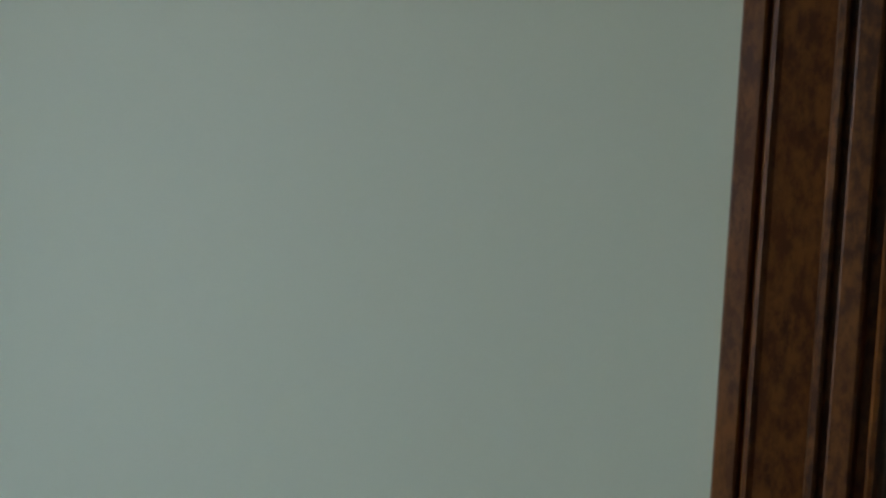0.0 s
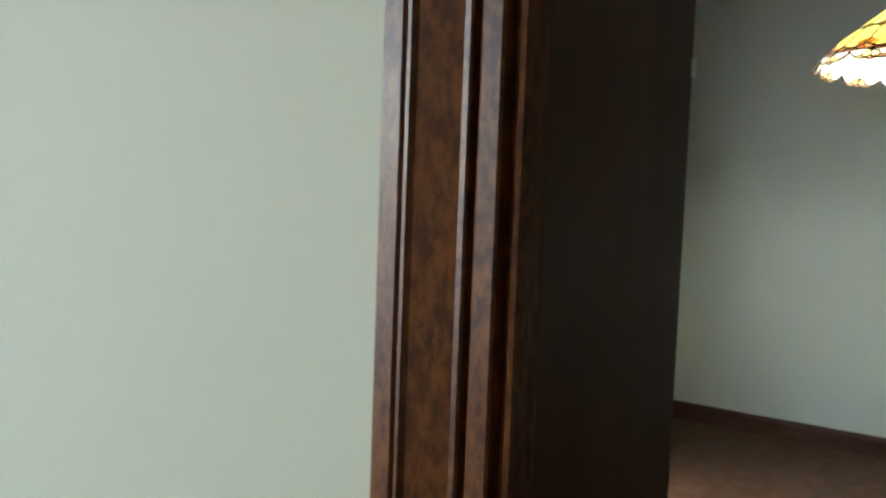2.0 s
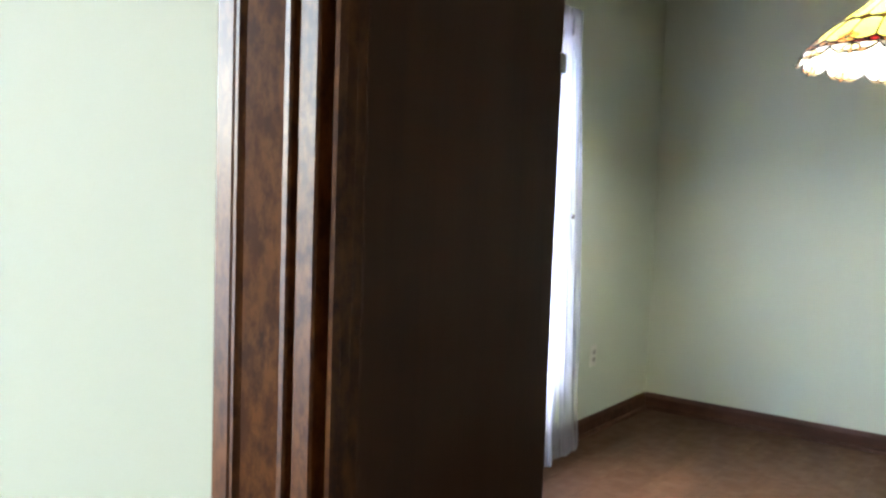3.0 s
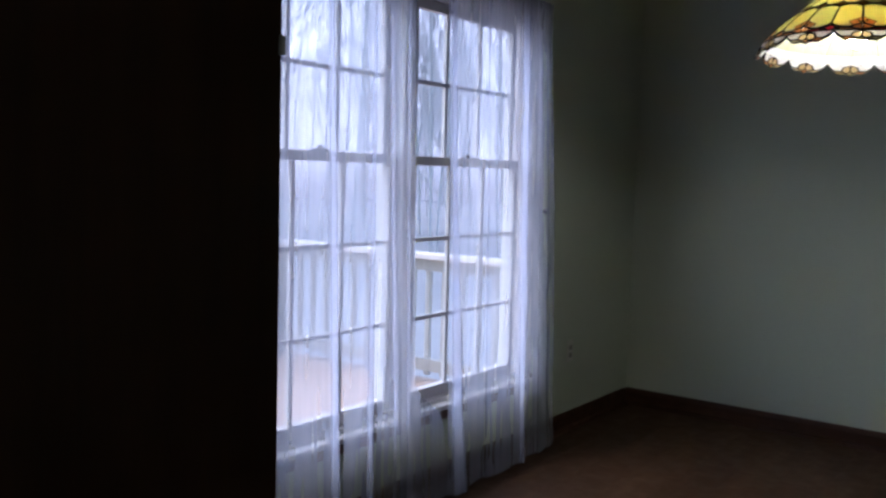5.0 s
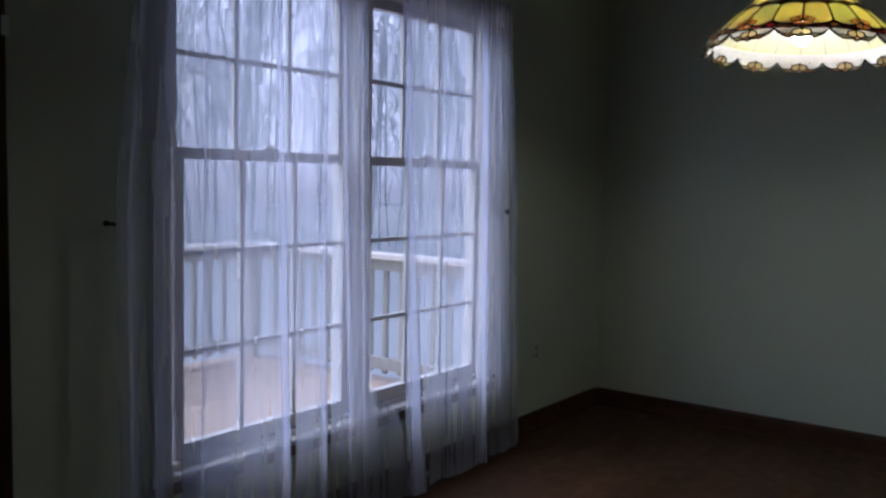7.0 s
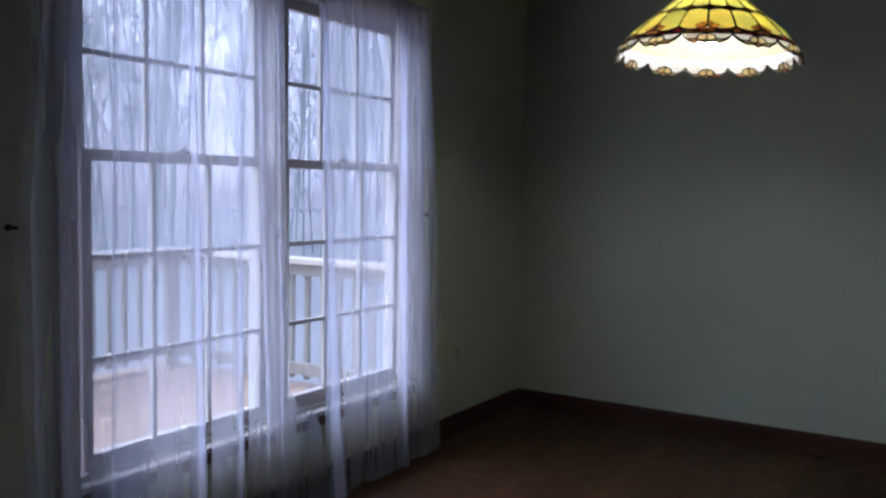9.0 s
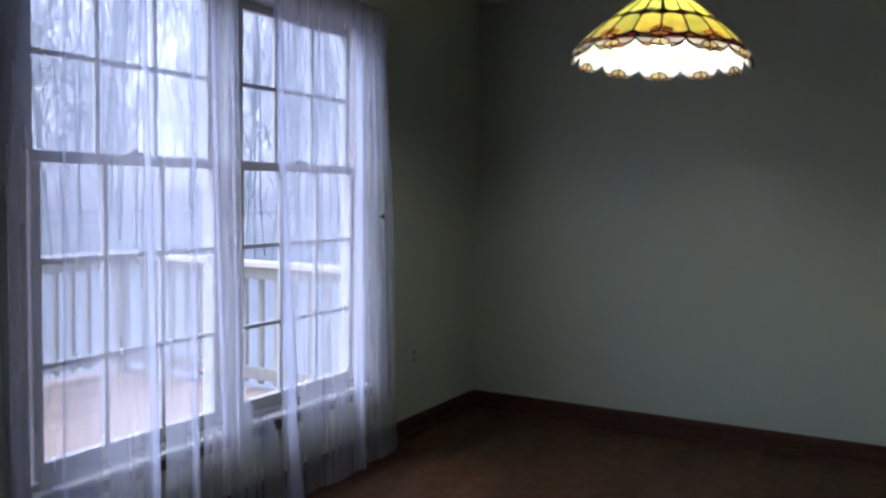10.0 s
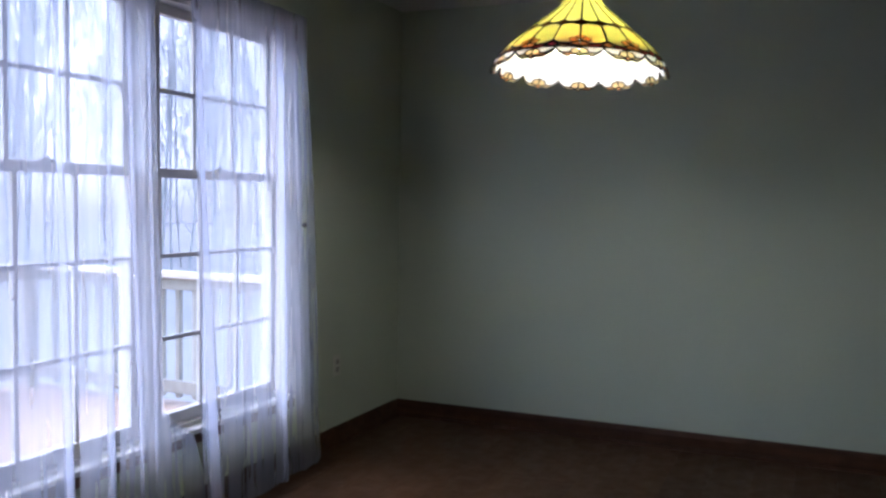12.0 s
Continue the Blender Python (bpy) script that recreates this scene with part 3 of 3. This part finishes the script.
def tongue(c, w0, w1, s0, s1, round0, round1, n=5):
    """A tapered panel between s0 and s1 with rounded ends."""
    pts = []
    for i in range(n + 1):
        k = -1 + 2 * i / n
        pts.append((c + k * w0, s0 - round0 * (1 - k * k)))
    for i in range(1, 3):
        pts.append((c + w0 + (w1 - w0) * i / 3, s0 + (s1 - s0) * i / 3))
    for i in range(n + 1):
        k = 1 - 2 * i / n
        pts.append((c + k * w1, s1 + round1 * (1 - k * k)))
    for i in range(2, 0, -1):
        pts.append((c - w0 - (w1 - w0) * i / 3, s0 + (s1 - s0) * i / 3))
    return pts


def petal(ca, cs, turn, ra, rs):
    """A kite-shaped petal that starts at (ca, cs)."""
    pts = []
    for k, w in ((0.15, 0.0), (0.6, 0.42), (1.0, 0.0), (0.6, -0.42)):
        x, y = k * math.cos(turn) - w * math.sin(turn), k * math.sin(turn) + w * math.cos(turn)
        pts.append((ca + x * ra, cs + y * rs))
    return pts


shade = part("shade", bmesh.new(), LEAD, pendant, "leaded shade of amber, orange, red and cream glass")
step = 2 * math.pi / 20
for i in range(20):
    a = LA + (i + 0.5) * step
    o = tongue(a, step * 0.49, step * 0.49, 0.02, 0.462, 0.0, 0.035)
    glass_piece("glass_panel", o, YELLOW_GLASS, shade)
    outline_lead(o)
    o = tongue(a, step * 0.49, step * 0.49, 0.537, 0.775, 0.030, 0.052)
    glass_piece("glass_panel", o, YELLOW_GLASS, shade)
    outline_lead(o)
    b = LA + i * step
    o = [(b, 0.465), (b + step * 0.34, 0.501), (b, 0.535), (b - step * 0.34, 0.501)]
    glass_piece("glass_jewel", o, BROWN_GLASS, shade)
    outline_lead(o)
    # pale pieces that close the bands between the coloured ones
    k = step * 0.5
    o = [(b - k, 0.775), (b, 0.775), (b + k, 0.775), (b + k, 0.83), (b + k, 0.876), (b, 0.876), (b - k, 0.876), (b - k, 0.83)]
    glass_piece("glass_band", o, FROSTED, shade, inset=0.004)
    o = [(b - k, 0.462), (b, 0.462), (b + k, 0.462), (b + k, 0.537), (b, 0.537), (b - k, 0.537)]
    glass_piece("glass_band", o, FROSTED, shade, inset=0.004)
for i in range(10):
    # a five-petalled flower over every second joint, red pieces along the band between the flowers
    b = LA + i * 2 * step
    for k in range(5):
        o = petal(b, 0.786, math.pi / 2 + k * 2 * math.pi / 5 + math.pi, 0.140, 0.098)
        glass_piece("glass_petal", o, ORANGE_GLASS, shade)
        outline_lead(o, 0.0013)
    c = b + step
    o = [(c, 0.795), (c + step * 0.22, 0.832), (c, 0.872), (c - step * 0.22, 0.832)]
    glass_piece("glass_jewel", o, RED_GLASS if i % 2 else ORANGE_GLASS, shade)
    outline_lead(o)
    for k in (-1, 1):
        o = [(b + k * step * 0.04, 0.866), (b + k * step * 0.36, 0.844), (b + k * step * 0.74, 0.834), (b + k * step * 0.80, 0.848),
             (b + k * step * 0.66, 0.868), (b + k * step * 0.40, 0.878)]
        glass_piece("glass_band", o, RED_GLASS if (i + (k > 0)) % 3 else ORANGE_GLASS, shade)
        outline_lead(o)
lobe = 2 * math.pi / 24
for i in range(12):
    # a scallop: two pale halves, a small tulip at its tip, open notches between
    b = LA + i * 2 * lobe
    for k in (-1, 1):
        o = [(b, 0.872), (b + k * lobe * 0.50, 0.870), (b + k * lobe * 0.98, 0.872), (b + k * lobe * 0.94, 0.905),
             (b + k * lobe * 0.70, 0.950), (b + k * lobe * 0.38, 0.952), (b + k * lobe * 0.32, 0.912), (b, 0.884)]
        glass_piece("glass_scallop", o, CREAM_GLASS, shade)
        outline_lead(o)
        o = [(b, 0.945), (b + k * lobe * 0.04, 0.888), (b + k * lobe * 0.30, 0.914), (b + k * lobe * 0.35, 0.952), (b + k * lobe * 0.12, 0.970)]
        glass_piece("glass_petal", o, AMBER_GLASS, shade)
        outline_lead(o, 0.0017)
        o = [(b + k * lobe * 0.12, 0.978), (b + k * lobe * 0.34, 0.958), (b + k * lobe * 0.68, 0.954), (b + k * lobe * 0.86, 0.932), (b + k * lobe * 0.52, 0.982)]
        glass_piece("glass_hem", o, ORANGE_GLASS if (i + (k > 0)) % 3 == 0 else AMBER_GLASS, shade)
        outline_lead(o, 0.0017)
    o = [(b - lobe * 0.14, 0.978), (b, 0.956), (b + lobe * 0.14, 0.978), (b, 1.0)]
    glass_piece("glass_tip", o, ORANGE_GLASS if i % 3 else AMBER_GLASS, shade)
    outline_lead(o)

bm = bmesh.new()
for line, width in CAME_LINES:
    for (a0, s0), (a1, s1) in zip(line, line[1:]):
        p, q = shade_point(a0, s0, 0.0008), shade_point(a1, s1, 0.0008)
        if (q - p).length > 1e-4:
            rod(bm, p, q, width, n=5)
            if s0 > 0.87:
                rod(bm, shade_point(a0, s0, -0.003), shade_point(a1, s1, -0.003), width * 0.7, n=5)
part("came", bm, LEAD, shade, "dark lead lines between the pieces")
part("crown_cap", rod(rod(bmesh.new(), (0, 0, 2.058), (0, 0, 2.085), 0.040, 0.022, 20), (0, 0, 2.085), (0, 0, 2.115), 0.012, 0.008, 12), BRONZE, pendant, smooth=False)
part("socket", rod(bmesh.new(), (0, 0, 1.935), (0, 0, 2.07), 0.018, n=14), BRONZE, pendant)
part("bulb", ball(rod(bmesh.new(), (0, 0, 1.855), (0, 0, 1.935), 0.022, 0.013, 14), (0, 0, 1.838), 0.030, 16), BULB, pendant, "lit white bulb", smooth=True)
for i in range(11):
    z = 2.130 + i * 0.0255
    bm = bmesh.new()
    pts = [Vector((0.008 * math.cos(t), 0, 0.017 * math.sin(t))) for t in [k * math.pi / 5 for k in range(10)]]
    for p, q in zip(pts, pts[1:] + pts[:1]):
        rod(bm, p, q, 0.0022, n=5)
    bmesh.ops.transform(bm, matrix=Matrix.Translation((0, 0, z)) @ Matrix.Rotation(i * math.pi / 2, 4, "Z"), verts=bm.verts)
    part("chain_link", bm, BRONZE, pendant)
part("canopy", rod(bmesh.new(), (0, 0, H - 0.03), (0, 0, H), 0.035, 0.062, 24), BRONZE, pendant)

# ---------------------------------------------------------------- outdoors
GZ = -1.1
bm = bmesh.new()
bmesh.ops.create_grid(bm, x_segments=60, y_segments=60, size=900)
for v in bm.verts:
    d = math.hypot(v.co.x, v.co.y)
    v.co.z = GZ - 0.25 + 0.4 * noise.noise(v.co * 0.02) * min(1, d / 60)
g = part("ground", bm, GROUND)
tagged(g, "faded winter lawn running to the misty woods", "ground", kind="structure")

deck = thing("deck", "weathered wooden deck with boards along the house", "deck", kind="structure", at=(-1.6, -2.0, -0.12))
DX, DY0, DY1 = -3.15, -7.0, 0.10
part("deck_frame", local(box((DX, DY0, -0.36), (-0.16, DY1, -0.155)), deck), RAILWOOD, deck)
for x in (-3.0, -1.6, -0.4):
    for y in (-6.6, -3.4, -0.1):
        part("deck_post", local(box((x - 0.05, y - 0.05, -1.6), (x + 0.05, y + 0.05, -0.36)), deck), RAILWOOD, deck)
bw = 0.14
nb = int((-0.16 - DX) / (bw + 0.005))
board = box((-bw / 2, DY0 + 2.0, -0.030), (bw / 2, DY1 + 2.0, 0.0), 0.003)
board_mesh = bpy.data.meshes.new("deck_board")
board.to_mesh(board_mesh)
board.free()
board_mesh.materials.append(DECK)
for i in range(nb):
    b = new("deck_board", board_mesh)
    b.parent = deck
    b.location = (DX + bw / 2 + i * (bw + 0.005) + 1.6, 0, random.uniform(-0.001, 0.001))


def railing(start, end, first=0):
    """A deck railing between two points of the deck's edge; first=1 leaves out the post that it shares."""
    a, b = Vector(start), Vector(end)
    length = (b - a).length
    r = thing("deck_railing", "weathered wooden deck railing with square balusters", "railing", group="deck railings", at=start)
    r.rotation_euler = (0, 0, math.atan2(b.y - a.y, b.x - a.x))
    part("top_rail", box((-0.05, -0.07, 0.885), (length + 0.05, 0.07, 0.923), 0.004), CAPWOOD, r, "cap rail lightened for the skylight on its top")
    part("rail", box((0, -0.019, 0.80), (length, 0.019, 0.884), 0.003), RAILWOOD, r)
    part("rail", box((0, -0.019, 0.09), (length, 0.019, 0.175), 0.003), RAILWOOD, r)
    n = max(1, round(length / 2.8))
    for i in range(first, n + 1):
        x = length * i / n
        part("post", box((x - 0.045, -0.045, 0.0), (x + 0.045, 0.045, 0.884), 0.004), RAILWOOD, r)
    n = int(length / 0.14)
    for i in range(1, n):
        x = length * i / n
        part("baluster", box((x - 0.018, 0.019, 0.05), (x + 0.018, 0.055, 0.86), 0.003), RAILWOOD, r)


railing((-3.02, -6.9, -0.12), (-3.02, -0.03, -0.12))
railing((-2.95, -0.03, -0.12), (-0.25, -0.03, -0.12), 1)


def tree_mesh(seed, height):
    """Trunk and bare limbs of a leafless tree, as two bmeshes."""
    rng = random.Random(seed)
    trunk, limbs = bmesh.new(), bmesh.new()

    def tube(bm, pts, radii, n):
        rings = []
        for i, p in enumerate(pts):
            d = (pts[min(i + 1, len(pts) - 1)] - pts[max(i - 1, 0)]).normalized()
            q = d.to_track_quat("Z", "Y")
            rings.append([bm.verts.new(p + q @ Vector((math.cos(k * 2 * math.pi / n), math.sin(k * 2 * math.pi / n), 0)) * radii[i]) for k in range(n)])
        for r0, r1 in zip(rings, rings[1:]):
            for k in range(n):
                bm.faces.new((r0[k], r0[(k + 1) % n], r1[(k + 1) % n], r1[k]))

    def grow(bm, p, d, length, radius, depth, n):
        k = (6, 4, 3, 2)[depth]
        pts, radii = [p], [radius]
        for i in range(k):
            bend = 0.035 if depth == 0 else 0.20
            d = (d + Vector((rng.gauss(0, bend), rng.gauss(0, bend), rng.gauss(0.03, bend * 0.6)))).normalized()
            p = p + d * length / k
            pts.append(p)
            radii.append(radius * (1 - 0.78 * (i + 1) / k))
        tube(bm, pts, radii, n)
        if depth >= 3:
            return
        count = (22, 7, 4)[depth]
        for i in range(count):
            f = rng.uniform(0.12 if depth == 0 else 0.2, 1.0)
            j = min(int(f * k), k - 1)
            q = pts[j].lerp(pts[j + 1], f * k - j)
            side = Vector((rng.gauss(0, 1), rng.gauss(0, 1), rng.uniform(0.4, 1.3))).normalized()
            nd = (d * 0.85 + side).normalized()
            grow(limbs, q, nd, length * rng.uniform(0.24, 0.46) * (1.15 - 0.5 * f if depth == 0 else 1.0), max(0.006, radii[j] * 0.34), depth + 1, (4, 4, 3)[depth])

    grow(trunk, Vector((0, 0, -0.4)), Vector((0, 0, 1)), height, height * 0.0034, 0, 7)
    return trunk, limbs


kinds = []
for k in range(5):
    tr = thing("bare_tree", "tall leafless tree in the misty woods, paled for haze", "tree", group="bare trees behind the deck", at=(-16, 3 + 4 * k, GZ - 0.2))
    t, l = tree_mesh(40 + k, 13 + 1.3 * k)
    part("trunk", t, BARK, tr, smooth=True)
    part("crown", l, BARK, tr, smooth=True)
    kinds.append(tr)
rng = random.Random(5)
for i in range(135):
    ang = radians(rng.uniform(22, 68))
    dist = rng.uniform(29, 70)
    m = pose(2.3 - dist * math.sin(ang), -4.8 + dist * math.cos(ang), GZ - 0.25, rng.uniform(-3, 3), rng.uniform(-3, 3), rng.uniform(0, 360))
    copy_thing(kinds[i % 5], m)

# glowing sheet that stands for the lit mist behind the woods
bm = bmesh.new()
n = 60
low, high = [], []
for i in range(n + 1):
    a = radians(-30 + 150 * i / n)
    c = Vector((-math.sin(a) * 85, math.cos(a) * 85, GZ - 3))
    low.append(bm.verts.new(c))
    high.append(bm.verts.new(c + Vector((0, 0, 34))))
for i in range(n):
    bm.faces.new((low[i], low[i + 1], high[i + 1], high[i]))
tagged(part("backdrop", bm, HAZE), "glowing backdrop sheet of pale fog behind the woods", "backdrop", kind="structure")

# ---------------------------------------------------------------- floor
floor = part("floor", box((0.0, Y_HALL, -0.20), (X1, 0.0, -0.012)), FLOORWOOD)
tagged(floor, "brown wooden plank floor with a soft sheen", "floor", kind="structure")
PW = 0.19
plank_meshes = []
for length in (0.9, 1.2, 1.5):
    bm = box((0.0003, 0.0003, -0.0115), (PW - 0.0003, length - 0.0003, 0.0), 0.0007)
    me = bpy.data.meshes.new("plank")
    bm.to_mesh(me)
    bm.free()
    me.materials.append(FLOORWOOD)
    plank_meshes.append((length, me))
rng = random.Random(11)
for i in range(int(X1 / PW) + 1):
    if PW * (i + 1) > X1:
        break
    y = 0.0
    first = True
    while y > Y_HALL + 1.5:
        length, me = rng.choice(plank_meshes)
        if first:
            y += rng.uniform(0.0, 0.12)
            first = False
        y -= length
        pl = new("plank", me)
        pl.parent = floor
        pl.location = (i * PW, y, 0)
